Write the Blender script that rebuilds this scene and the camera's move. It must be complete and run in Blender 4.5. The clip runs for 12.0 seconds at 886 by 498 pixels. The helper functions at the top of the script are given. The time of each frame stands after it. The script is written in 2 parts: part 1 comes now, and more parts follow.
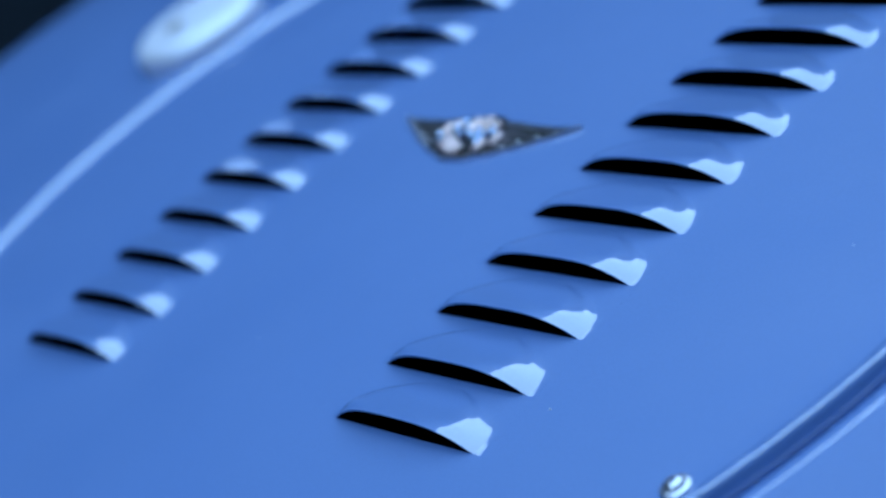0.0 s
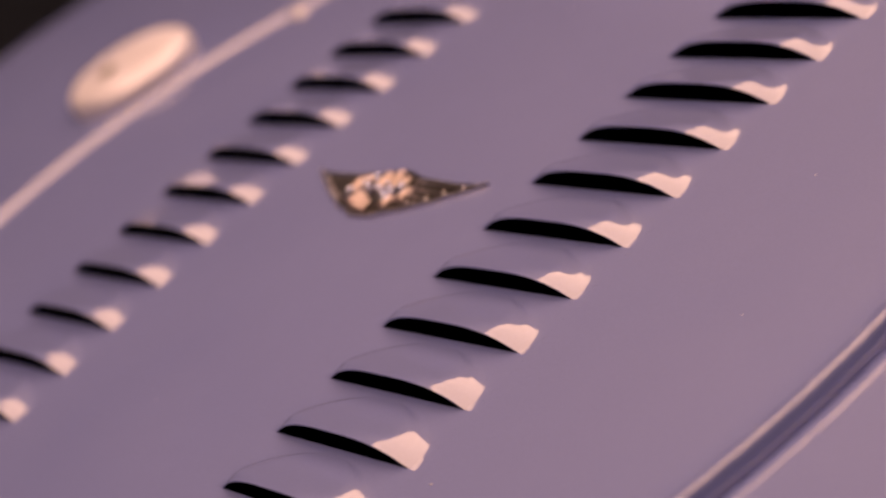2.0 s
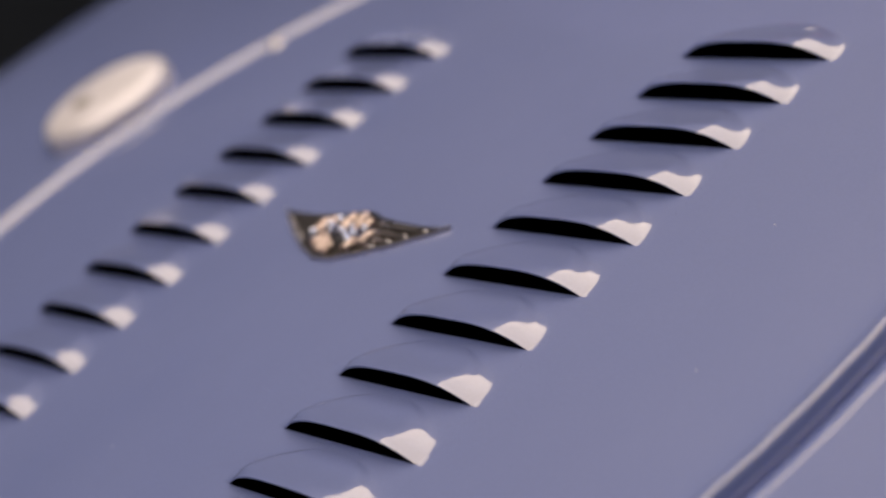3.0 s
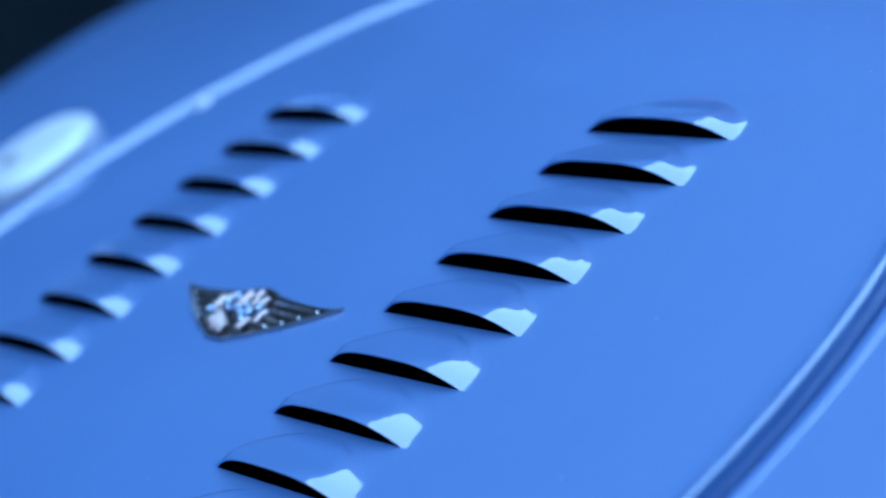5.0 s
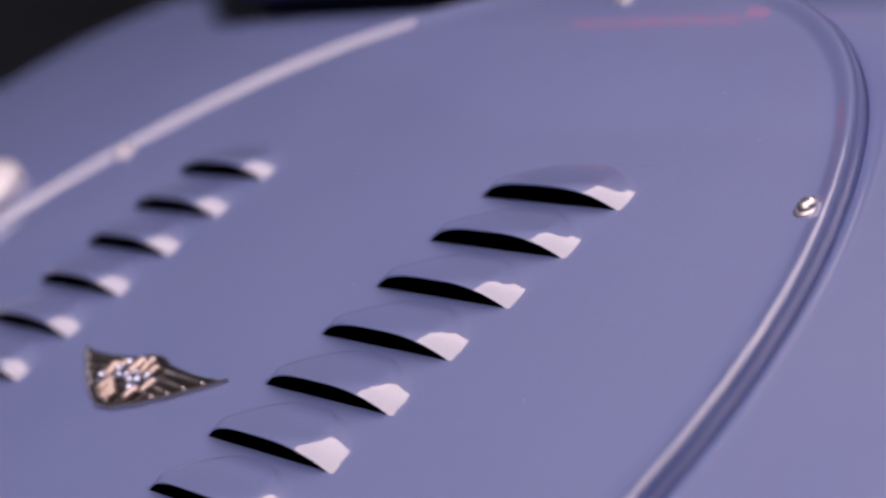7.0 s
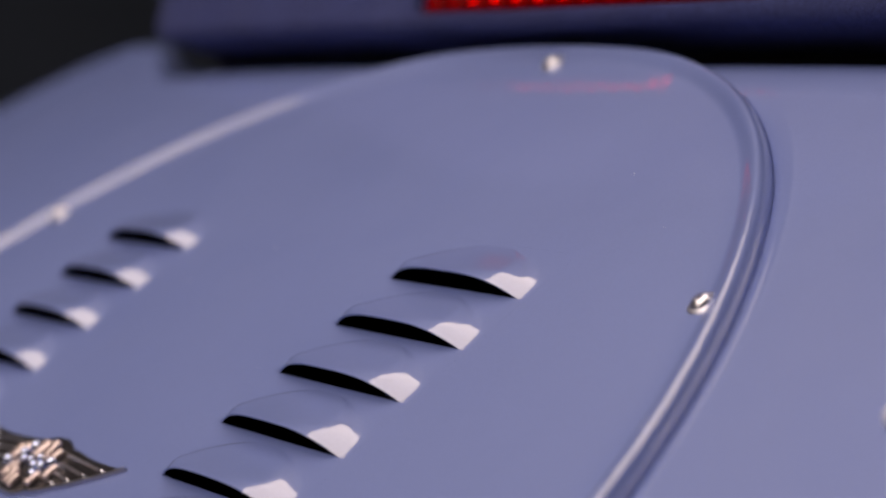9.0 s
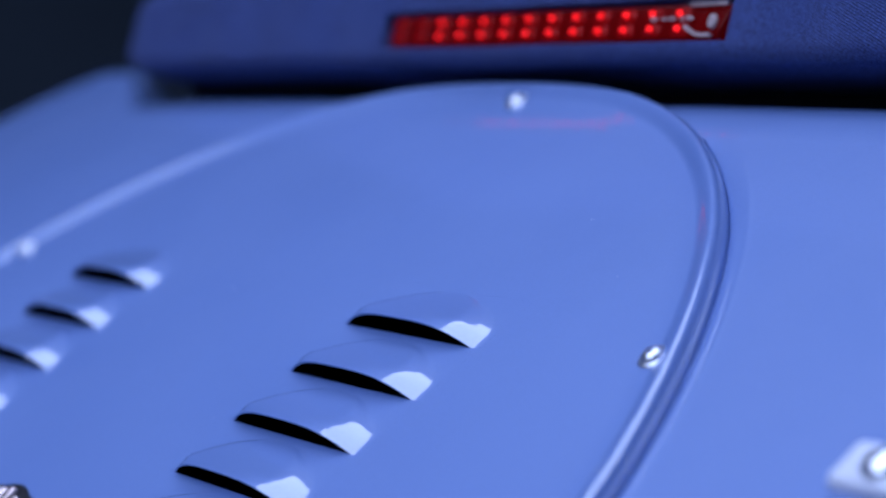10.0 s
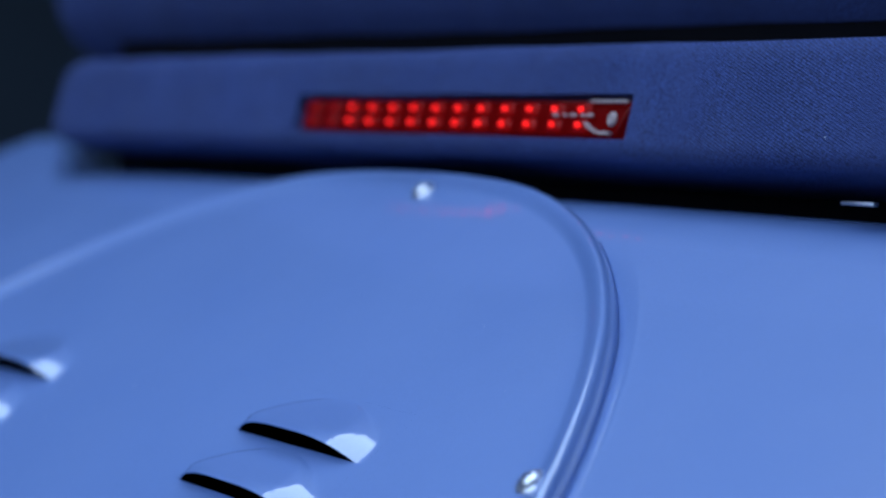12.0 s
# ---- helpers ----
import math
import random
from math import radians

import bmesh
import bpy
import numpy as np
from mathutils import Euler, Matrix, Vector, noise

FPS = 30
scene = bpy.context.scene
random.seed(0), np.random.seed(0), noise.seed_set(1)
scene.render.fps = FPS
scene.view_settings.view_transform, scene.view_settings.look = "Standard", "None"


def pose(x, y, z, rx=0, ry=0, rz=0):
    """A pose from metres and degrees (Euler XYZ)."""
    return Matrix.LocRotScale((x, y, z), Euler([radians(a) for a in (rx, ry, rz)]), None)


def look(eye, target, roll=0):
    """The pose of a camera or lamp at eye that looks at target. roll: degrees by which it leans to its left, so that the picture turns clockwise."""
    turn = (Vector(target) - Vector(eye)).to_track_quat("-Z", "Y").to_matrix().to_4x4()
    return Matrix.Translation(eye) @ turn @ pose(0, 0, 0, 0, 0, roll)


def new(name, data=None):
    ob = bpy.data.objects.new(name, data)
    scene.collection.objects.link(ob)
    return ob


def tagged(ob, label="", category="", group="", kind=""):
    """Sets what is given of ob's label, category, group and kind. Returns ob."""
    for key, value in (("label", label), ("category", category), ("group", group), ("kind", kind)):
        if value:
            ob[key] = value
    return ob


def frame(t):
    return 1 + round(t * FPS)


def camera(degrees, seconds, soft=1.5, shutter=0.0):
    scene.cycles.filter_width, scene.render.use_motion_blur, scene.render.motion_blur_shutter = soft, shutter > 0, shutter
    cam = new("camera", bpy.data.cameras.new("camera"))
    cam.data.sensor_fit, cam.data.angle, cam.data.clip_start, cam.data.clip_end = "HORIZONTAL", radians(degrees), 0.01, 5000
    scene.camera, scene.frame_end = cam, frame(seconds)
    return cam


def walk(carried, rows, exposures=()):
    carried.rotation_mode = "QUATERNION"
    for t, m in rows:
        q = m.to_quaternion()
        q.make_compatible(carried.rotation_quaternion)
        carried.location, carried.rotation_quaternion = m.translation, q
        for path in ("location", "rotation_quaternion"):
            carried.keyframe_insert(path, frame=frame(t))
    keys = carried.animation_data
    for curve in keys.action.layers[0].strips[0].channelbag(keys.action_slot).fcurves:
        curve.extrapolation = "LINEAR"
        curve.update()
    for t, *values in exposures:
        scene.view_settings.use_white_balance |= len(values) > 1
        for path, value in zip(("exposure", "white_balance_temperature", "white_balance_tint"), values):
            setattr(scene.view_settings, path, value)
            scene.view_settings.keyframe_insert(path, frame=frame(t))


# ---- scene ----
# Sloping rear deck of a small open sports car: round louvred cover, badge, caps, brake light in the hood.
cam = camera(22.93, 12.0, soft=2.4)
cam.data.dof.use_dof = True
cam.data.dof.focus_distance = 0.725
cam.data.dof.aperture_fstop = 5.6
PATH = [
    (0.0, 0.7106, -0.5433, 0.9521, 84.302, -0.199, 52.989),
    (0.5, 0.7130, -0.5318, 0.9534, 84.414, -0.204, 53.005),
    (1.0, 0.7157, -0.5191, 0.9573, 84.474, -0.150, 53.118),
    (1.5, 0.7180, -0.5066, 0.9605, 84.637, -0.122, 53.293),
    (2.0, 0.7190, -0.4933, 0.9666, 84.739, -0.096, 53.535),
    (2.5, 0.7190, -0.4804, 0.9725, 84.850, -0.110, 53.817),
    (3.0, 0.7202, -0.4661, 0.9797, 84.903, -0.074, 54.101),
    (5.0, 0.7273, -0.4082, 1.0036, 85.182, -0.072, 54.957),
    (5.5, 0.7302, -0.3946, 1.0090, 85.225, -0.020, 55.147),
    (6.0, 0.7346, -0.3805, 1.0142, 85.270, 0.021, 55.345),
    (6.5, 0.7374, -0.3688, 1.0182, 85.345, 0.009, 55.418),
    (7.0, 0.7400, -0.3576, 1.0247, 85.355, -0.042, 55.564),
    (9.0, 0.7497, -0.3100, 1.0526, 85.402, 0.102, 56.369),
    (9.5, 0.7508, -0.3010, 1.0588, 85.450, 0.190, 56.339),
    (10.0, 0.7524, -0.2917, 1.0677, 85.439, 0.242, 56.449),
    (10.5, 0.7534, -0.2833, 1.0750, 85.553, 0.236, 56.491),
    (11.0, 0.7543, -0.2734, 1.0827, 85.675, 0.160, 56.417),
    (11.5, 0.7559, -0.2645, 1.0914, 85.701, 0.237, 56.232),
    (12.0, 0.7585, -0.2551, 1.0990, 85.769, 0.215, 56.129),
]
EXPO = [
    (0.0, -0.05, 4291, -10),
    (0.5, -0.05, 5950, 23),
    (1.0, -0.05, 8626, 30),
    (1.5, -0.07, 12500, 50),
    (2.0, -0.09, 19500, 52),
    (2.5, -0.09, 17000, 36),
    (3.0, -0.05, 10472, 15),
    (4.0, 0.03, 5500, 5),
    (5.0, 0.06, 3971, -10),
    (5.5, 0.06, 3971, -15),
    (6.0, 0.03, 4637, -5),
    (6.5, 0.03, 6084, 20),
    (7.0, -0.02, 8626, 30),
    (7.6, -0.05, 14000, 42),
    (8.2, -0.05, 13500, 34),
    (9.0, -0.02, 8967, 20),
    (9.5, 0.03, 5852, 25),
    (10.0, 0.06, 4820, 15),
    (10.5, 0.08, 4224, 0),
    (11.0, 0.08, 3943, -13),
    (11.5, 0.06, 4011, -14),
    (12.0, 0.03, 4805, -2),
]
walk(cam, [(t, pose(x, y, z, rx, ry, rz)) for t, x, y, z, rx, ry, rz in PATH], EXPO)

# ---------------------------------------------------------------- light
world = bpy.data.worlds.new("hall")
scene.world = world
world.use_nodes = True
world.node_tree.nodes["Background"].inputs[0].default_value = (0.5, 0.6, 0.8, 1)
world.node_tree.nodes["Background"].inputs[1].default_value = 0.02


def area(name, m, sx, sy, power, colour):
    lamp = bpy.data.lights.new(name, "AREA")
    lamp.shape, lamp.size, lamp.size_y = "RECTANGLE", sx, sy
    lamp.energy, lamp.color = power, colour
    ob = new(name, lamp)
    ob.matrix_world = m
    return ob


def flat_down(x0, x1, y0, y1, z, watts_m2, colour):
    """A luminous ceiling panel."""
    area("ceiling_light", pose((x0 + x1) / 2, (y0 + y1) / 2, z), x1 - x0, y1 - y0, watts_m2 * (x1 - x0) * (y1 - y0), colour)


WHITE = (1.0, 0.98, 0.97)
flat_down(-1.36, 1.3, -2.6, 1.25, 3.3, 10.0, WHITE)
flat_down(-2.15, -1.38, -1.36, -0.6, 3.3, 10.0, WHITE)
area("rear_light", look((0.4, -3.6, 2.6), (0.0, 0.0, 0.9)), 3.0, 1.4, 56, WHITE)


# ---------------------------------------------------------------- materials
def material(name, colour, rough=0.5, metal=0.0, coat=0.0, grain=0.0, grain_size=400.0, stain=0.06, stain_size=6.0,
             bump=0.0, bump_size=800.0, sheen=0.0, coat_ior=1.5):
    """Principled surface with colour variation at two scales and fine relief."""
    mat = bpy.data.materials.new(name)
    mat.use_nodes = True
    nt = mat.node_tree
    b = nt.nodes["Principled BSDF"]
    b.inputs["Roughness"].default_value = rough
    b.inputs["Metallic"].default_value = metal
    b.inputs["Coat Weight"].default_value = coat
    b.inputs["Coat Roughness"].default_value = 0.03
    b.inputs["Coat IOR"].default_value = coat_ior
    b.inputs["Sheen Weight"].default_value = sheen
    tc = nt.nodes.new("ShaderNodeTexCoord")

    def noise_node(scale, detail):
        n = nt.nodes.new("ShaderNodeTexNoise")
        n.inputs["Scale"].default_value = scale
        n.inputs["Detail"].default_value = detail
        nt.links.new(tc.outputs["Object"], n.inputs["Vector"])
        return n

    def ramp(source, low, high):
        r = nt.nodes.new("ShaderNodeMapRange")
        r.inputs["From Min"].default_value, r.inputs["From Max"].default_value = 0.3, 0.7
        r.inputs["To Min"].default_value, r.inputs["To Max"].default_value = low, high
        nt.links.new(source, r.inputs["Value"])
        return r.outputs["Result"]

    big = ramp(noise_node(stain_size, 4).outputs["Fac"], 1 - stain, 1 + stain)
    small = ramp(noise_node(grain_size, 2).outputs["Fac"], 1 - grain, 1 + grain)
    mul = nt.nodes.new("ShaderNodeMath")
    mul.operation = "MULTIPLY"
    nt.links.new(big, mul.inputs[0])
    nt.links.new(small, mul.inputs[1])
    mix = nt.nodes.new("ShaderNodeVectorMath")
    mix.operation = "SCALE"
    mix.inputs[0].default_value = colour
    nt.links.new(mul.outputs[0], mix.inputs["Scale"])
    nt.links.new(mix.outputs[0], b.inputs["Base Color"])
    rr = ramp(noise_node(stain_size * 3.1, 3).outputs["Fac"], rough * 0.88, min(1.0, rough * 1.12))
    nt.links.new(rr, b.inputs["Roughness"])
    if bump:
        bp = nt.nodes.new("ShaderNodeBump")
        bp.inputs["Strength"].default_value = 1.0
        bp.inputs["Distance"].default_value = bump
        nt.links.new(noise_node(bump_size, 2).outputs["Fac"], bp.inputs["Height"])
        nt.links.new(bp.outputs["Normal"], b.inputs["Normal"])
    return mat


def dull(mat, level):
    mat.node_tree.nodes["Principled BSDF"].inputs["Specular IOR Level"].default_value = level
    return mat


def weave_material(name, colour):
    """Twill hood cloth: diagonal ribs of about a millimetre, dusty."""
    mat = material(name, colour, rough=0.95, grain=0.6, grain_size=1300, stain=0.12, stain_size=14)
    nt = mat.node_tree
    b = nt.nodes["Principled BSDF"]
    tc = [n for n in nt.nodes if n.type == "TEX_COORD"][0]
    mp = nt.nodes.new("ShaderNodeMapping")
    mp.inputs["Rotation"].default_value = (0, radians(67), 0)
    w = nt.nodes.new("ShaderNodeTexWave")
    w.inputs["Scale"].default_value = 300.0
    w.inputs["Distortion"].default_value = 1.6
    w.inputs["Detail"].default_value = 2.0
    base = b.inputs["Base Color"].links[0].from_socket
    rib = nt.nodes.new("ShaderNodeMapRange")
    rib.inputs["To Min"].default_value, rib.inputs["To Max"].default_value = 0.74, 1.26
    nt.links.new(w.outputs["Fac"], rib.inputs["Value"])
    tone = nt.nodes.new("ShaderNodeVectorMath")
    tone.operation = "SCALE"
    nt.links.new(base, tone.inputs[0])
    nt.links.new(rib.outputs["Result"], tone.inputs["Scale"])
    nt.links.new(tone.outputs[0], b.inputs["Base Color"])
    bp = nt.nodes.new("ShaderNodeBump")
    bp.inputs["Distance"].default_value = 0.0005
    nt.links.new(tc.outputs["Object"], mp.inputs["Vector"])
    nt.links.new(mp.outputs["Vector"], w.inputs["Vector"])
    nt.links.new(w.outputs["Fac"], bp.inputs["Height"])
    nt.links.new(bp.outputs["Normal"], b.inputs["Normal"])
    return mat


PAINT = dull(material("blue_paint", (0.0945, 0.153, 0.426), rough=0.60, coat=1.0, coat_ior=1.9, grain=0.03, grain_size=900, stain=0.025, stain_size=5), 0.9)
# shade behind the louvre mouths, put into a near-black colour
LOUVRE_SHADE = dull(material("louvre_shade_black", (0.004, 0.004, 0.006), rough=0.9), 0.05)
CHROME = material("chrome", (0.68, 0.70, 0.84), rough=0.1, metal=1.0, stain=0.05, stain_size=60)
STEEL = material("stainless_steel", (0.58, 0.60, 0.72), rough=0.34, metal=1.0, stain=0.08, stain_size=120)
SATIN = material("satin_aluminium", (0.64, 0.68, 0.92), rough=0.42, metal=0.85, stain=0.08, stain_size=40)
# warm light reflected by the crest bars, put into the metal's colour
WARM_LIT = material("warm_lit_metal", (0.71, 0.60, 0.64), rough=0.34, metal=0.9, stain=0.08, stain_size=60)
ENAMEL = dull(material("dark_enamel", (0.014, 0.014, 0.019), rough=0.4, coat=0.25), 0.2)
BRUSHED = material("brushed_aluminium", (0.62, 0.65, 0.82), rough=0.48, metal=0.35, grain=0.06, stain=0.1, stain_size=45)
# blue light reflected by the crest knobs, put into the chrome's colour
KNOB = material("blue_lit_chrome", (0.46, 0.54, 0.80), rough=0.2, metal=1.0, stain=0.1, stain_size=150)
PALE = material("worn_pale_metal", (0.30, 0.25, 0.28), rough=0.6, metal=0.2, stain=0.15, stain_size=200)
CLOTH = dull(weave_material("hood_cloth", (0.033, 0.047, 0.165)), 0.25)
# shade of the gaps round the hem, put into the colour; keyhole too
SHADE_BLACK = dull(material("gap_shade_black", (0.002, 0.002, 0.004), rough=0.9, grain=0.2), 0.05)
DUST = material("dust", (0.6, 0.62, 0.7), rough=0.9)
WALL = material("dark_wall", (0.05, 0.070, 0.115), rough=0.9, grain=0.1, stain=0.2, stain_size=0.7)
FLOOR = material("dark_floor", (0.03, 0.03, 0.032), rough=0.6, grain=0.1, stain=0.2, stain_size=1.2)


def glow_material(name, colour, strength):
    mat = bpy.data.materials.new(name)
    mat.use_nodes = True
    b = mat.node_tree.nodes["Principled BSDF"]
    b.inputs["Base Color"].default_value = (*[0.1 * c for c in colour], 1)
    b.inputs["Specular IOR Level"].default_value = 0.12
    b.inputs["Roughness"].default_value = 0.25
    b.inputs["Emission Color"].default_value = (*colour, 1)
    b.inputs["Emission Strength"].default_value = strength
    return mat


LED = glow_material("lit_led", (1.0, 0.002, 0.002), 0.14)
CORE = glow_material("led_core", (1.0, 0.006, 0.004), 2.2)
LENS = glow_material("lit_red_lens", (0.6, 0.001, 0.004), 0.05)
LEDDIM = glow_material("dim_led", (0.7, 0.002, 0.004), 0.16)


# ---------------------------------------------------------------- mesh helpers
def link(name, verts, faces, mat, parent=None, label="", smooth=True, sharp=None):
    me = bpy.data.meshes.new(name)
    me.from_pydata([tuple(v) for v in verts], [], [tuple(f) for f in faces])
    me.materials.append(mat)
    if smooth:
        me.polygons.foreach_set("use_smooth", [True] * len(me.polygons))
        if sharp is not None:
            me.set_sharp_from_angle(angle=radians(sharp))
    ob = new(name, me)
    if parent:
        ob.parent = parent
    if label:
        ob["label"] = label
    return ob


def lathe(profile, n=40, centre=(0, 0, 0), close=True):
    """Vertices and faces of a profile [(r, z)] turned round z."""
    vs, fs = [], []
    cx, cy, cz = centre
    for r, z in profile:
        for k in range(n):
            a = 2 * math.pi * k / n
            vs.append((cx + r * math.cos(a), cy + r * math.sin(a), cz + z))
    for i in range(len(profile) - 1):
        for k in range(n):
            a, b = i * n + k, i * n + (k + 1) % n
            fs.append((a, b, b + n, a + n))
    if close:
        fs.append(tuple(range((len(profile) - 1) * n, len(profile) * n)))
    return vs, fs


def box_mesh(size, bevel=0.0, segments=2):
    bm = bmesh.new()
    bmesh.ops.create_cube(bm, size=1.0)
    bmesh.ops.scale(bm, vec=size, verts=bm.verts)
    if bevel:
        bmesh.ops.bevel(bm, geom=bm.edges[:], offset=bevel, segments=segments, affect="EDGES", profile=0.5)
    vs = [v.co.copy() for v in bm.verts]
    bm.verts.index_update()
    fs = [[v.index for v in f.verts] for f in bm.faces]
    bm.free()
    return vs, fs


# ---------------------------------------------------------------- the hall
def slab(name, x0, x1, y0, y1, z0, z1, mat):
    vs, fs = box_mesh((x1 - x0, y1 - y0, z1 - z0))
    vs = [v + Vector(((x0 + x1) / 2, (y0 + y1) / 2, (z0 + z1) / 2)) for v in vs]
    return tagged(link(name, vs, fs, mat, smooth=False), kind="structure")


slab("floor", -6, 6, -6, 6, -0.1, 0.0, FLOOR)
slab("ceiling", -6, 6, -6, 6, 3.6, 3.7, WALL)
slab("wall_north", -6, 6, 6, 6.15, 0, 3.6, WALL)
slab("wall_south", -6, 6, -6.15, -6, 0, 3.6, WALL)
slab("wall_east", 6, 6.15, -6, 6, 0, 3.6, WALL)
slab("wall_west", -6.15, -6, -6, 6, 0, 3.6, WALL)

# ---------------------------------------------------------------- the car
SLOPE = 35.4
car = tagged(new("sports_car"), "light blue open sports car with sloping louvred rear deck", "car")
car.matrix_world = pose(0, 0, 0.9, SLOPE, 0, 0)


def dome(x, y):
    """Height of the round cover's skin above the deck's own origin."""
    return 0.0025 - 0.045 * x * x - 0.15 * y * y


def deck(x, y):
    """Height of the deck's skin round the cover."""
    return dome(x, y) - 0.0004


# the louvres: positions of the two rows
LW, LV, LH = 0.0391, 0.0250, 0.0083
PITCH = 0.0279
ROWY = [-0.0034 + PITCH * (5 - k) for k in range(11)]
COLX = (-0.1205, 0.1208)
HX0, HX1 = LW + 0.0045, LW + 0.0045
HY0, HY1 = 0.0, 0.0262

# ---- cover skin: a grid with holes for the louvres, then rings out to the rolled edge
NS = 9
xs = sorted({round(c + s, 5) for c in COLX for s in np.linspace(-HX0, HX1, 15)} | {round(v, 5) for v in np.linspace(-0.072, 0.072, 15)} | {-0.172, 0.172})
ys = sorted({round(y, 5) for y in ROWY} | {round(y + HY1, 5) for y in ROWY} | {round(y + HY1 * 0.5, 5) for y in ROWY} | {-0.155, 0.175})
verts, faces, at = [], [], {}


def vert(x, y):
    key = (round(x, 5), round(y, 5))
    if key not in at:
        at[key] = len(verts)
        verts.append((x, y, dome(x, y)))
    return at[key]


def in_hole(x, y):
    return any(c - HX0 < x < c + HX1 for c in COLX) and any(r < y < r + HY1 for r in ROWY)


for i in range(len(xs) - 1):
    for j in range(len(ys) - 1):
        if not in_hole((xs[i] + xs[i + 1]) / 2, (ys[j] + ys[j + 1]) / 2):
            faces.append([vert(xs[i], ys[j]), vert(xs[i + 1], ys[j]), vert(xs[i + 1], ys[j + 1]), vert(xs[i], ys[j + 1])])
border = [(x, ys[0]) for x in xs[:-1]] + [(xs[-1], y) for y in ys[:-1]] + [(x, ys[-1]) for x in xs[:0:-1]] + [(xs[0], y) for y in ys[:0:-1]]
ring = [vert(x, y) for x, y in border]


def plan(a):
    """The cover's plan, not quite a circle, as a factor on the radius."""
    c, s = abs(math.cos(a)) / 0.2925, abs(math.sin(a)) / 0.2960
    off = abs(math.degrees(math.atan2(math.cos(a), math.sin(a))))
    if off < 90:
        swell = 0.0125 * math.sin(radians(4 * off)) * min(1.0, off / 15) * min(1.0, 1.6 * math.sin(a))
    else:
        swell = 0.004 * math.sin(radians(2 * off)) ** 2
    return (1 + swell) * (c ** 2.1 + s ** 2.1) ** (-1 / 2.1) / 0.2993


for k in range(1, 11):
    nxt = []
    for x, y in border:
        a = math.atan2(y, x)
        r0, f = math.hypot(x, y), k / 10
        r = r0 + (0.280 * plan(a) - r0) * f
        nxt.append(len(verts))
        verts.append((r * math.cos(a), r * math.sin(a), dome(r * math.cos(a), r * math.sin(a))))
    faces += [[ring[i], nxt[i], nxt[(i + 1) % len(ring)], ring[(i + 1) % len(ring)]] for i in range(len(ring))]
    ring = nxt
# raised rim: (radius, height over the skin), then rolled over and down
EDGE = [(0.2888, 0.0), (0.2899, 0.0002), (0.2911, 0.0007), (0.2927, 0.0016), (0.2942, 0.0024), (0.2951, 0.0028), (0.2957, 0.0030), (0.2962, 0.00315)]
for k in range(1, 13):
    a = radians(88 * k / 12)
    EDGE.append((0.2964 + 0.0031 * math.sin(a), 0.0032 - 0.0062 * (1 - math.cos(a))))
EDGE += [(0.2994, -0.0060), (0.2988, -0.0120)]
angles = [math.atan2(y, x) for x, y in border]
for r, d in EDGE:
    nxt = []
    for a in angles:
        x, y = r * plan(a) * math.cos(a), r * plan(a) * math.sin(a)
        nxt.append(len(verts))
        verts.append((x, y, dome(x, y) + d))
    faces += [[ring[i], nxt[i], nxt[(i + 1) % len(ring)], ring[(i + 1) % len(ring)]] for i in range(len(ring))]
    ring = nxt
cover = link("louvred_cover", verts, faces, PAINT, car, "round domed blue cover with two rows of louvres", sharp=50)


# ---- louvres
def half_width(v):
    """Half width of a louvre at a distance from its mouth: swelling a little, then rounding off."""
    f = min(1.0, v / LV)
    return LW * (1 - f ** 2.2) ** (1 / 2.2) * (1 + 0.26 * f * (1 - f))


def ease(x):
    x = min(1.0, max(0.0, x))
    return x * x * (3 - 2 * x)


def louvre_height(q, v):
    """Arched mouth; behind it a flat roof with broad scooped ends that die away before the roof does."""
    f = min(1.0, v / LV)
    q = abs(q)
    end = max(0.0, (q - 0.68) / 0.32)
    arch, scoop = 1 - q ** 3.3, 1 - 1.2 * end ** 1.7 + 0.2 * end ** 4
    near = ease(v / 0.0052)
    fall = 1.16 + 1.20 * ease((q - 0.62) / 0.36)
    return LH * max(0.0, arch + (scoop - arch) * near) * (1 - f) ** fall


def louvre(cx, cy):
    nu, nv = 44, 20
    qs = [math.sin(math.pi / 2 * k / (nu / 2)) for k in range(-nu // 2, nu // 2 + 1)]
    n = nu + 3
    vs, fs = [], []

    def row(v, dz=0.0, back=0.0):
        w = max(half_width(v), LW * 0.1)
        for u, q in [(-HX0, 1.0)] + [(q * w, q) for q in qs] + [(HX1, 1.0)]:
            h = louvre_height(q, v)
            k = min(1.0, h / 0.0012)
            x, y = cx + u, cy + v + back * k
            vs.append((x, y, dome(x, y) + h - dz * k))

    def strip(a, b):
        for i in range(n - 1):
            fs.append((a + i, a + i + 1, b + i + 1, b + i))

    for k in range(nv + 1):
        row(LV * 0.992 * math.sin(math.pi / 2 * k / nv))
    row(HY1)
    for k in range(nv + 1):
        strip(k * n, (k + 1) * n)
    # turned-under lip along the mouth
    base = len(vs)
    row(0.0)
    row(0.0, 0.0005, 0.0)
    row(0.006, 0.0008)
    strip(base + n, base)
    strip(base + 2 * n, base + n)
    return link("louvre", vs, fs, PAINT, cover, sharp=50)


for cx in COLX:
    for cy in ROWY:
        louvre(cx, cy)

# near-black tray added under the cover, its colour the shade inside the louvres
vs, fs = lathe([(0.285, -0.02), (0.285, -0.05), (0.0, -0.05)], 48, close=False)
link("shade_tray", vs, fs, LOUVRE_SHADE, car, "added near-black tray, coloured as the shade inside the louvres", smooth=False)

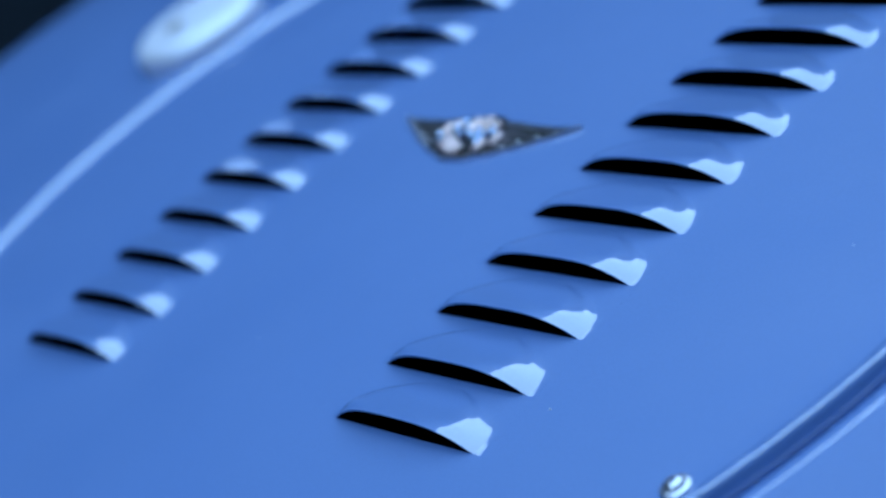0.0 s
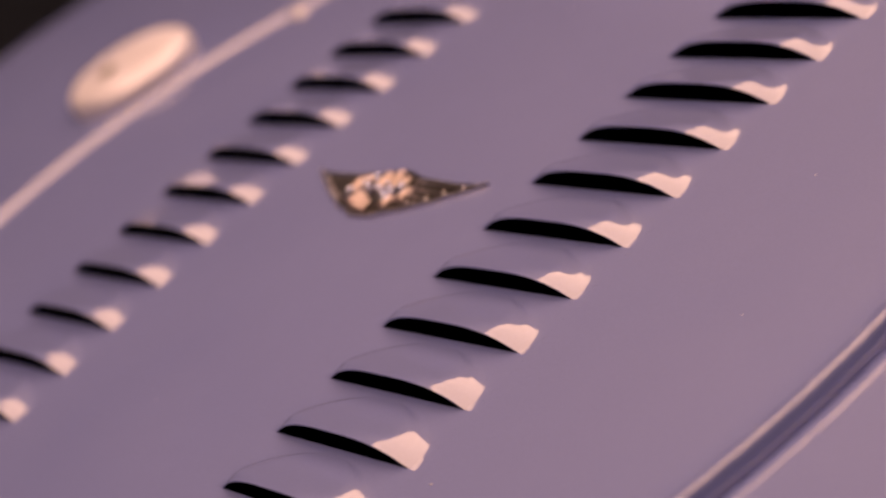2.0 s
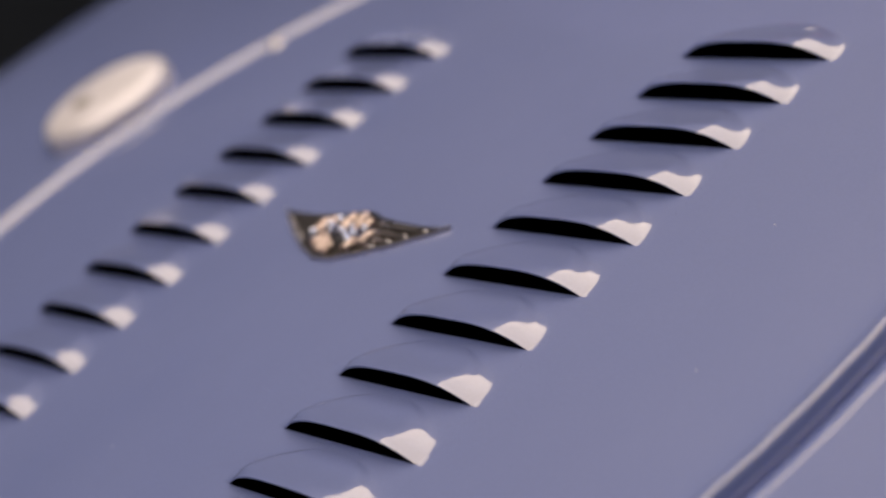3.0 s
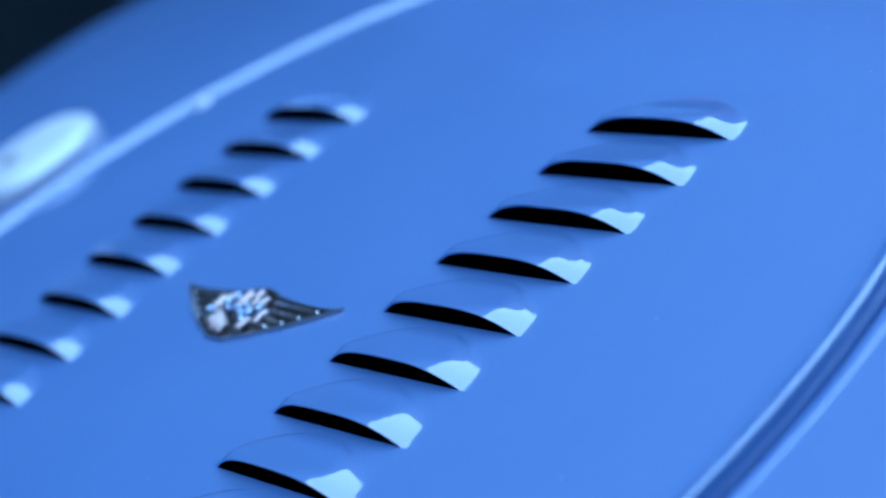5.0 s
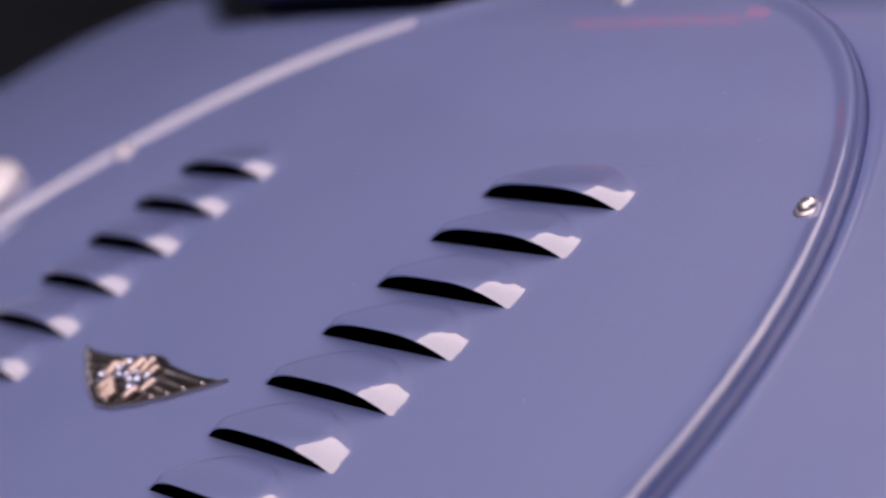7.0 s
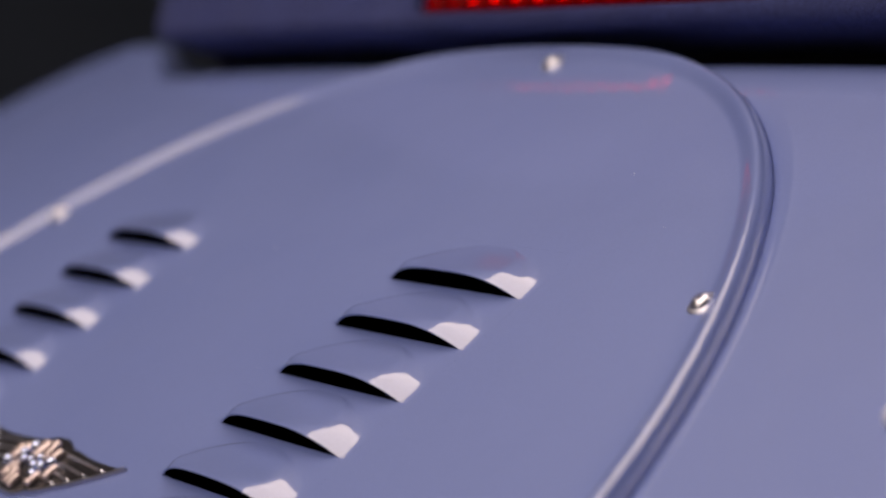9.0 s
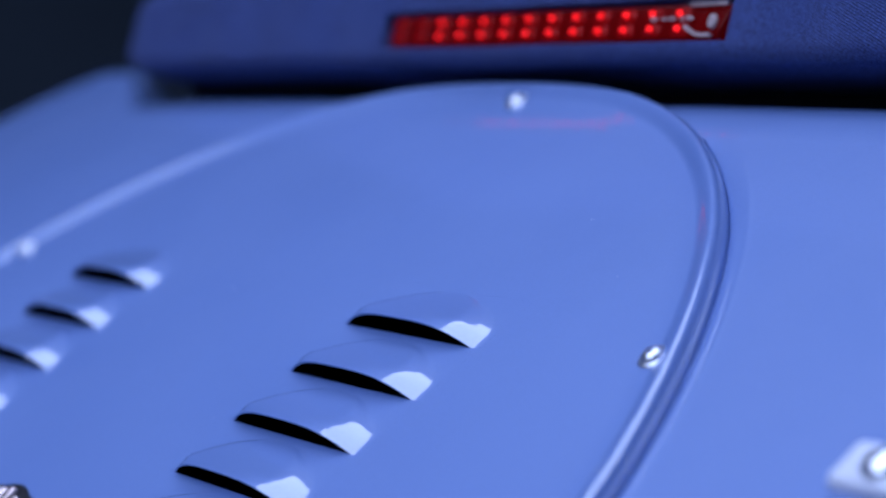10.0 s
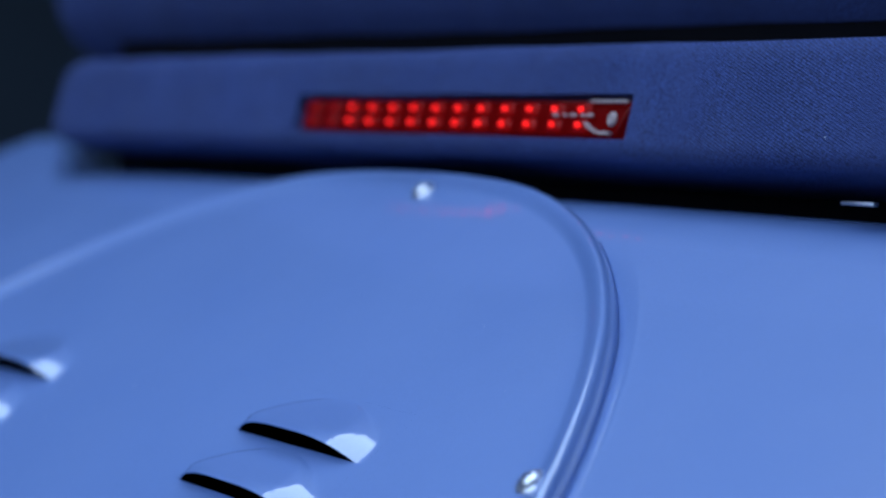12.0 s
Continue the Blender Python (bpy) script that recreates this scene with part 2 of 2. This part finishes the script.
# ---- deck round the cover: gap, sloping collar, skin, rolled shoulders, sides down to the floor
verts, faces = [], []
NA = 180
SLOPE_M = pose(0, 0, 0.9, SLOPE, 0, 0)
COLLAR = [(0.2982, 0.0052), (0.2997, 0.0041), (0.3000, 0.0033), (0.3007, 0.0028), (0.3020, 0.0019), (0.3038, 0.0011), (0.3057, 0.0005), (0.3072, 0.0001), (0.3081, -0.0001), (0.3087, -0.0001), (0.3092, 0.0), (0.3102, 0.0)]


def outline(a):
    """Plan of the tail at a bearing: straight sides, rounded corners."""
    c, s = abs(math.cos(a)), abs(math.sin(a))
    deep = 0.375 if math.sin(a) > 0 else 0.62
    return ((c / 0.60) ** 6 + (s / deep) ** 6) ** (-1 / 6)


def front(a):
    """The deck ends under the hood, a little further forward at the sides."""
    x = abs(0.294 / math.tan(a)) if math.sin(a) > 0.01 else 1.0
    beyond = min(1.0, max(0.0, (x - 0.385) / 0.04))
    return 0.3050 - 0.0010 * min(1.0, max(0.0, math.cos(a) * 4)) + 0.0062 * math.cos(a) ** 2 + 0.095 * beyond


def add_ring(radius, lower, roll=0.0):
    """One more ring of the body: radius and depth below the skin, both by bearing; the front edge rolls down."""
    base = len(verts)
    for a in bearings:
        r = radius(a)
        if math.sin(a) > 0:
            edge = (front(a) - 0.042 * (1 - math.sin(roll))) / math.sin(a)
            if edge < r:
                x, y = edge * math.cos(a), edge * math.sin(a)
                verts.append((x, y, deck(x, y) - 0.020 * (1 - math.cos(roll)) - (lower if lower > 0.005 and not roll else 0.0)))
                continue
        x, y = r * math.cos(a), r * math.sin(a)
        fade = min(1.0, max(0.0, (front(a) - 0.042 - y) / 0.05)) if lower < 0.005 else 1.0
        verts.append((x, y, deck(x, y) - lower * fade))
    join_ring(base)


def join_ring(base):
    if base:
        for k in range(NA):
            a, b = base - NA + k, base - NA + (k + 1) % NA
            faces.append((a, a + NA, b + NA, b))


bearings = [2 * math.pi * k / NA for k in range(NA)]
for r, d in COLLAR:
    add_ring(lambda a: r * plan(a), d)
for f in (0.03, 0.08, 0.16, 0.26, 0.36, 0.48, 0.6, 0.72, 0.84, 0.92, 1.0):
    add_ring(lambda a: 0.3106 * plan(a) + (outline(a) - 0.035 - 0.3106 * plan(a)) * f, 0.0)
for k in range(1, 9):
    t = radians(90 * k / 8)
    add_ring(lambda a: outline(a) - 0.035 + 0.035 * math.sin(t), 0.05 * (1 - math.cos(t)), t)
back = SLOPE_M.inverted()
last = verts[-NA:]
for f in (0.25, 0.6, 1.0):
    base = len(verts)
    for v in last:
        w = SLOPE_M @ Vector(v)
        w.z *= 1 - f
        w.y += 0.10 * f if w.y < 0 else 0.0
        verts.append(tuple(back @ w))
    join_ring(base)
link("rear_body", verts, faces, PAINT, car, "light blue painted rear deck, glossy, slightly domed", sharp=45)

# ---- screws round the cover
def screw(a, r=0.2835):
    x, y = r * math.cos(a), r * math.sin(a)
    z = dome(x, y)
    washer = [(0.0051, -0.0005), (0.0052, 0.0004), (0.0049, 0.0007), (0.0038, 0.0009)]
    vs, fs = lathe(washer, 28, (x, y, z))
    ob = link("screw", vs, fs, STEEL, car, "domed stainless screw with washer")
    head = [(0.0037, 0.0007), (0.0036, 0.0013), (0.0031, 0.0022), (0.0021, 0.0028), (0.0016, 0.0029), (0.0014, 0.0012), (0.0003, 0.0010)]
    vs, fs = lathe(head, 24, (x, y, z))
    link("screw_head", vs, fs, STEEL, ob, sharp=50)


for deg, r in ((31.2, 0.2840), (87.8, 0.2836), (148.2, 0.2845), (208.6, 0.2830), (270, 0.2835), (331.4, 0.2826)):
    screw(radians(deg), r)

# ---- filler cap
CAPX, CAPY = -0.3275, 0.0900
prof = [(0.0368, -0.003), (0.0378, 0.0040), (0.0376, 0.0072), (0.0364, 0.0098), (0.0334, 0.0119), (0.0270, 0.0136), (0.0175, 0.0146), (0.0080, 0.0150), (0.0004, 0.0151)]
vs, fs = lathe(prof, 56, (CAPX, CAPY, deck(CAPX, CAPY)))
cap = link("filler_cap", vs, fs, BRUSHED, car, "round satin metal cap with a dark keyhole", sharp=40)
KX, KY = CAPX + 0.001, CAPY - 0.0125
vs, fs = lathe([(0.0068, 0.0125), (0.0066, 0.0152), (0.0060, 0.0155), (0.0055, 0.0150)], 24, (KX, KY, deck(CAPX, CAPY)), close=False)
ring = link("keyhole_ring", vs, fs, STEEL, cap)
# the hole is a near-black disc, its inner shade put into the colour
vs, fs = lathe([(0.0060, 0.0142), (0.0057, 0.0151), (0.0004, 0.0152)], 20, (KX, KY, deck(CAPX, CAPY)))
link("keyhole", vs, fs, SHADE_BLACK, ring)

# ---- chrome plate on the other side
vs, fs = box_mesh((0.078, 0.017, 0.006), 0.0026, 3)
vs = [v + Vector((0.384, 0.122, deck(0.384, 0.122) + 0.002)) for v in vs]
plate = link("hinge_plate", vs, fs, BRUSHED, car, "satin chrome plate with rounded corners")
for dx in (-0.024, 0.022):
    vs, fs = lathe([(0.0055, 0.0), (0.0053, 0.0012), (0.003, 0.0024), (0.0004, 0.0026)], 20, (0.384 + dx, 0.122, deck(0.384, 0.122) + 0.0054))
    link("plate_bolt", vs, fs, CHROME, plate)

# ---- badge: dark winged shield, raised feather lines, a cluster of raised chrome bars in the middle
BX, BY = 0.002, 0.0
def wing_low(x):
    """Lower edge of the wings at a distance from the middle."""
    q = min(1.0, abs(x) / 0.0575)
    return -0.0045 + 0.0255 * q ** 1.45 - 0.0011 * abs(math.sin(4.2 * math.pi * q)) * (1 - q)


def wing_top(x):
    q = min(1.0, abs(x) / 0.0575)
    return 0.0225 - 0.0015 * q - 0.0012 * math.sin(math.pi * min(1.0, max(0.0, (abs(x) - 0.016) / 0.0415))) + (0.0030 * (1 - (abs(x) / 0.012) ** 2) if abs(x) < 0.012 else 0.0)


def plate_between(low, high, x0, x1, z0, z1, n, name, mat, parent, label=""):
    """A thin raised plate between two edges, its rim bevelled."""
    vs, fs = [], []
    for k in range(n + 1):
        x = x0 + (x1 - x0) * k / n
        lo, hi = low(x), high(x)
        if hi - lo < 0.0006:
            hi = lo + 0.0006
        inset = min(0.0006, (hi - lo) * 0.3)
        for y, z in ((lo, z0), (lo, z1 - 0.0005), (lo + inset, z1), (hi - inset, z1), (hi, z1 - 0.0005), (hi, z0)):
            vs.append((BX + x, BY + y, dome(BX + x, BY + y) + z))
    for k in range(n):
        for i in range(5):
            a = k * 6 + i
            fs.append((a, a + 1, a + 7, a + 6))
    fs.append((5, 4, 3, 2, 1, 0))
    fs.append(tuple(n * 6 + i for i in range(6)))
    return link(name, vs, fs, mat, parent, label, sharp=30)


badge = plate_between(wing_low, wing_top, -0.0575, 0.0575, -0.0005, 0.0013, 46, "winged_badge", ENAMEL, car, "small winged badge in dark enamel and bright chrome")
# rim and feathers: each feather runs out level with the top and ends on the lower edge
plate_between(lambda x: wing_low(x) - 0.0003, lambda x: wing_low(x) + 0.0008, -0.0575, 0.0575, 0.0, 0.0018, 46, "badge_rim", STEEL, badge)
for side in (-1, 1):
    for d, start in ((0.0050, 0.019), (0.0098, 0.020), (0.0146, 0.017), (0.0190, 0.013)):
        def lo(x, d=d):
            q = min(1.0, abs(x) / 0.0575)
            return 0.0225 - 0.0015 * q - d * (0.86 + 0.30 * q * q)
        finish = next(x / 10000 for x in range(int(start * 10000), 576) if lo(x / 10000) < wing_low(x / 10000) + 0.0008 or x == 575)
        x0, x1 = (start - 0.004, finish) if side > 0 else (-finish, 0.004 - start)
        plate_between(lo, lambda x: lo(x) + 0.0013, x0, x1, 0.0008, 0.0020, 18, "feather", STEEL, badge)
        tip = 0.0010
        vs, fs = lathe([(tip, 0.0008), (tip * 0.9, 0.0020), (tip * 0.5, 0.0025), (0.0002, 0.0026)], 12)
        m = Matrix.Translation((BX + side * (finish - 0.001), BY + lo(finish) + 0.0006, dome(BX, BY))) @ Matrix.Diagonal((1.9, 0.75, 1, 1))
        link("feather_tip", [m @ Vector(v) for v in vs], fs, CHROME, badge)
rng = random.Random(5)


def bar(cx, cy, w, d, turn, top, mat):
    vs, fs = box_mesh((w, d, 0.0024), 0.0008, 2)
    m = Matrix.Translation((BX + cx, BY + cy, dome(cx, cy) + top - 0.0008)) @ Matrix.Rotation(radians(turn), 4, "Z") @ Matrix.Rotation(radians(rng.uniform(-5, 9)), 4, "X") @ Matrix.Rotation(radians(rng.uniform(-7, 7)), 4, "Y")
    return link("crest_bar", [m @ v for v in vs], fs, mat, badge)


# upright bars of the crest, above and below a row of small bright knobs
for x, y, w, d in ((-0.0180, 0.0120, 0.0044, 0.0078), (-0.0135, 0.0142, 0.0042, 0.0070), (-0.0035, 0.0165, 0.0046, 0.0085), (0.0035, 0.0172, 0.0046, 0.0090), (0.0105, 0.0160, 0.0038, 0.0058),
                   (-0.0105, 0.0042, 0.0048, 0.0080), (-0.0050, 0.0018, 0.0048, 0.0080), (0.0010, 0.0000, 0.0030, 0.0060), (0.0120, 0.0035, 0.0042, 0.0070), (0.0180, 0.0085, 0.0040, 0.0075)):
    bar(x, y, w, d, rng.uniform(-6, 6), 0.0034, WARM_LIT)
for x, y in ((-0.0180, 0.0075), (-0.0120, 0.0128), (-0.0070, 0.0098), (-0.0095, 0.0168), (-0.0015, 0.0105), (0.0040, 0.0085), (0.0035, 0.0125), (0.0085, 0.0095), (0.0090, 0.0052), (0.0125, 0.0125)):
    r = rng.uniform(0.0015, 0.0022)
    vs, fs = lathe([(r, 0.0010), (r, 0.0026), (r * 0.85, 0.0037), (r * 0.5, 0.0044), (r * 0.1, 0.0046)], 14, (BX + x, BY + y, dome(x, y)))
    link("crest_knob", vs, fs, KNOB, badge)

# ---------------------------------------------------------------- hood
def sweep(name, profile_at, stations, mat, parent, label=""):
    """A padded bar: a closed (y, z) profile that may change from station to station, swept along x."""
    vs, fs = [], []
    for x, s in stations:
        pr = profile_at(x)
        cy = sum(p[0] for p in pr) / len(pr)
        cz = sum(p[1] for p in pr) / len(pr)
        sag = 0.0012 * math.sin(x * 23) + 0.0008 * math.sin(x * 61 + 1)
        for y, z in pr:
            vs.append((x, cy + (y - cy) * s + 0.4 * sag, cz + (z - cz) * s + 0.3 * sag))
    m = len(pr)
    for i in range(len(stations) - 1):
        for k in range(m):
            a, b = i * m + k, i * m + (k + 1) % m
            fs.append((a, b, b + m, a + m))
    fs.append(tuple(range(m))[::-1])
    fs.append(tuple(range((len(stations) - 1) * m, len(stations) * m)))
    return link(name, vs, fs, mat, parent, label, sharp=60)


def stations(x0, x1, end, low=0.55, n=60, extra=()):
    out = [(x0 + end * (1 - math.cos(radians(90 * k / 8))), low + (1 - low) * math.sin(radians(90 * k / 8))) for k in range(9)]
    mid = [x0 + end + (x1 - x0 - 2 * end) * k / n for k in range(1, n)] + list(extra)
    out += [(x, 1.0) for x in sorted(mid)]
    out += [(x1 - end * (1 - math.cos(radians(90 * k / 8))), low + (1 - low) * math.sin(radians(90 * k / 8))) for k in range(8, -1, -1)]
    return out


def rounded(y0, y1, z0, z1, r, n=6, low=None):
    """A rectangle with rounded corners; the lower ones may have a radius of their own."""
    pts = []
    low = low or r
    for cy, cz, a0, r in ((y1 - r, z1 - r, 0, r), (y0 + r, z1 - r, 90, r), (y0 + low, z0 + low, 180, low), (y1 - low, z0 + low, 270, low)):
        for k in range(n + 1):
            a = radians(a0 + 90 * k / n)
            pts.append((cy + r * math.cos(a), cz + r * math.sin(a)))
    return pts


hood = new("soft_top")
hood.parent = car
NEARER = Matrix.Translation((0.7555, -0.269, 1.087)) @ Matrix.Scale(0.975, 4) @ Matrix.Translation((-0.7555, 0.269, -1.087))
HOOD_M = back @ NEARER @ pose(0, 0.25, 1.06)
hood.matrix_basis = HOOD_M
hood["label"] = "folded dark blue cloth hood with padded hem"
LX0, LX1, LZ0, LZ1 = -0.1195, 0.1200, 0.0223, 0.0364


def hem_profile(x):
    """Padded hem, with a pocket for the lamp."""
    inside = min(1.0, max(0.0, min(x - LX0 + 0.003, LX1 + 0.003 - x) / 0.002))
    pts = rounded(0.005, 0.075, 0.0130, 0.0612, 0.0125, 7, 0.0072)
    face = [(0.005, LZ1 + 0.0018), (0.005 + 0.009 * inside, LZ1 + 0.0006), (0.005 + 0.009 * inside, LZ0 - 0.0006), (0.005, LZ0 - 0.0018)]
    return pts[:16] + face + pts[16:]


pocket = [LX0 - 0.003, LX0 - 0.001, LX1 + 0.001, LX1 + 0.003]
hem = sweep("hem", hem_profile, stations(-0.418, 0.66, 0.040, 0.42, 60, pocket), CLOTH, hood, "padded dark blue twill hem")
LEAN = pose(0, 0, 0.03) @ pose(0, 0, 0, -16) @ pose(0, 0, -0.03)
hem.matrix_basis = LEAN
sweep("hood_cover", lambda x: rounded(0.062, 0.40, 0.051 - 0.004 * min(1, max(0, (x + 0.4) / 0.5)), 0.36, 0.05, 9), stations(-0.565, 0.80, 0.05, 0.6), CLOTH, hood, "dark blue cloth bundle of the folded hood")
# seal and sheet behind the hem: the gap's shade is in their near-black colour
sweep("seal", lambda x: rounded(0.046, 0.070, -0.05, 0.014, 0.004, 3), stations(-0.402, 0.62, 0.004, 0.9), SHADE_BLACK, hood, "black rubber seal, coloured as dark as the shade under the hem")
sweep("gap_backing", lambda x: rounded(0.075, 0.30, -0.2, 0.075, 0.004, 3), stations(-0.46, 0.62, 0.004, 0.9), SHADE_BLACK, hood, "added near-black sheet for the shade behind the hem")

# ---- brake light in the hem
lamp = new("brake_light")
lamp.parent = car
lamp.matrix_basis = HOOD_M @ LEAN
lamp["label"] = "lit narrow red brake light set into the hem"
cz, cx = (LZ0 + LZ1) / 2, (LX0 + LX1) / 2
vs, fs = box_mesh((LX1 - LX0, 0.006, LZ1 - LZ0), 0.0012, 2)
for v in vs:
    # the end is cut at a slant
    if v.x > 0.1 and v.z < 0:
        v.x -= 0.006
link("housing", [v + Vector((cx, 0.0105, cz)) for v in vs], fs, LENS, lamp, "red lens lit from within", sharp=40)
for k in range(13):
    x = LX0 + 0.010 + 0.0168 * k
    for dz in (-0.0031, 0.0031):
        vs, fs = box_mesh((0.0088, 0.002, 0.0050), 0.0014, 2)
        link("led", [v + Vector((x, 0.0072, cz + dz)) for v in vs], fs, LEDDIM if k < 2 or k > 10 else LED, lamp)
for k in range(2, 13):
    x = LX0 + 0.010 + 0.0168 * k
    for dz in (-0.0031, 0.0031):
        vs, fs = lathe([(0.0011, 0.0), (0.0009, 0.0012), (0.0002, 0.0017)], 10)
        link("led_core", [Vector((x + v[0], 0.0063 - v[2], cz + dz + v[1])) for v in vs], fs, CORE, lamp)
# pale end clips with the screw between them
vs, fs = box_mesh((0.022, 0.0016, 0.0012), 0.0005, 2)
link("end_clip", [v + Vector((LX1 - 0.0115, 0.0060, LZ1 - 0.0008)) for v in vs], fs, PALE, lamp, "worn pale metal clip")
vs, fs = [], []
for k in range(9):
    a = k / 8
    x, z = LX1 - 0.0235 + 0.0165 * a, LZ0 + 0.0048 - 0.0038 * math.sin(math.pi / 2 * min(1.0, 1.5 * a))
    h = 0.0006
    vs += [(x, 0.0052, z - h), (x, 0.0052, z + h), (x, 0.0068, z + h), (x, 0.0068, z - h)]
for k in range(8):
    fs += [(4 * k + i, 4 * k + (i + 1) % 4, 4 * k + 4 + (i + 1) % 4, 4 * k + 4 + i) for i in range(4)]
fs += [(3, 2, 1, 0), (32, 33, 34, 35)]
link("end_clip", vs, fs, PALE, lamp, "worn pale metal clip", sharp=40)
vs, fs = lathe([(0.0023, 0.0), (0.0021, 0.0010), (0.0009, 0.0014), (0.0007, 0.0008), (0.0002, 0.0007)], 16)
link("lamp_screw", [Vector((LX1 - 0.0085 + v[0], 0.0070 - v[2], cz - 0.0004 + 1.3 * v[1])) for v in vs], fs, PALE, lamp)
# small stud on the seal
vs, fs = box_mesh((0.015, 0.003, 0.0011), 0.0004, 2)
link("stud", [v + Vector((0.244, 0.004, 0.0010)) for v in vs], fs, STEEL, hood, "small bright metal stud")
# worn marks moulded on the lens, too small to read
for dx, w in ((-0.043, 0.0035), (-0.037, 0.002), (-0.032, 0.004), (-0.026, 0.002), (-0.0215, 0.0045)):
    vs, fs = box_mesh((w, 0.0008, 0.0014), 0.0003, 1)
    link("lens_mark", [v + Vector((LX1 + dx, 0.0058, cz + 0.0008)) for v in vs], fs, PALE, lamp)

# dust specks on the paint and lint on the cloth
def speck(x, y, size, turn):
    vs, fs = box_mesh((size, size * 0.35, size * 0.25), size * 0.08, 1)
    m = Matrix.Translation((x, y, dome(x, y) + size * 0.1)) @ Matrix.Rotation(turn, 4, "Z")
    link("dust_speck", [m @ v for v in vs], fs, DUST, car)


for k in range(16):
    x, y = rng.uniform(-0.05, 0.27), rng.uniform(-0.14, 0.24)
    if 0.07 < x < 0.17 and y < 0.17 or math.hypot(x, y) > 0.278 or (abs(x) < 0.065 and -0.01 < y < 0.03):
        continue
    speck(x, y, rng.uniform(0.0004, 0.0011), rng.uniform(0, 3))
for x, z in ((0.16, 0.021), (0.165, 0.0222), (0.229, 0.0235)):
    vs, fs = box_mesh((0.0010, 0.0002, 0.0002), 0.0001, 1)
    m = Matrix.Translation((x, 0.0047, z)) @ Matrix.Rotation(rng.uniform(0, 3), 4, "Y")
    link("lint", [m @ v for v in vs], fs, DUST, hem)
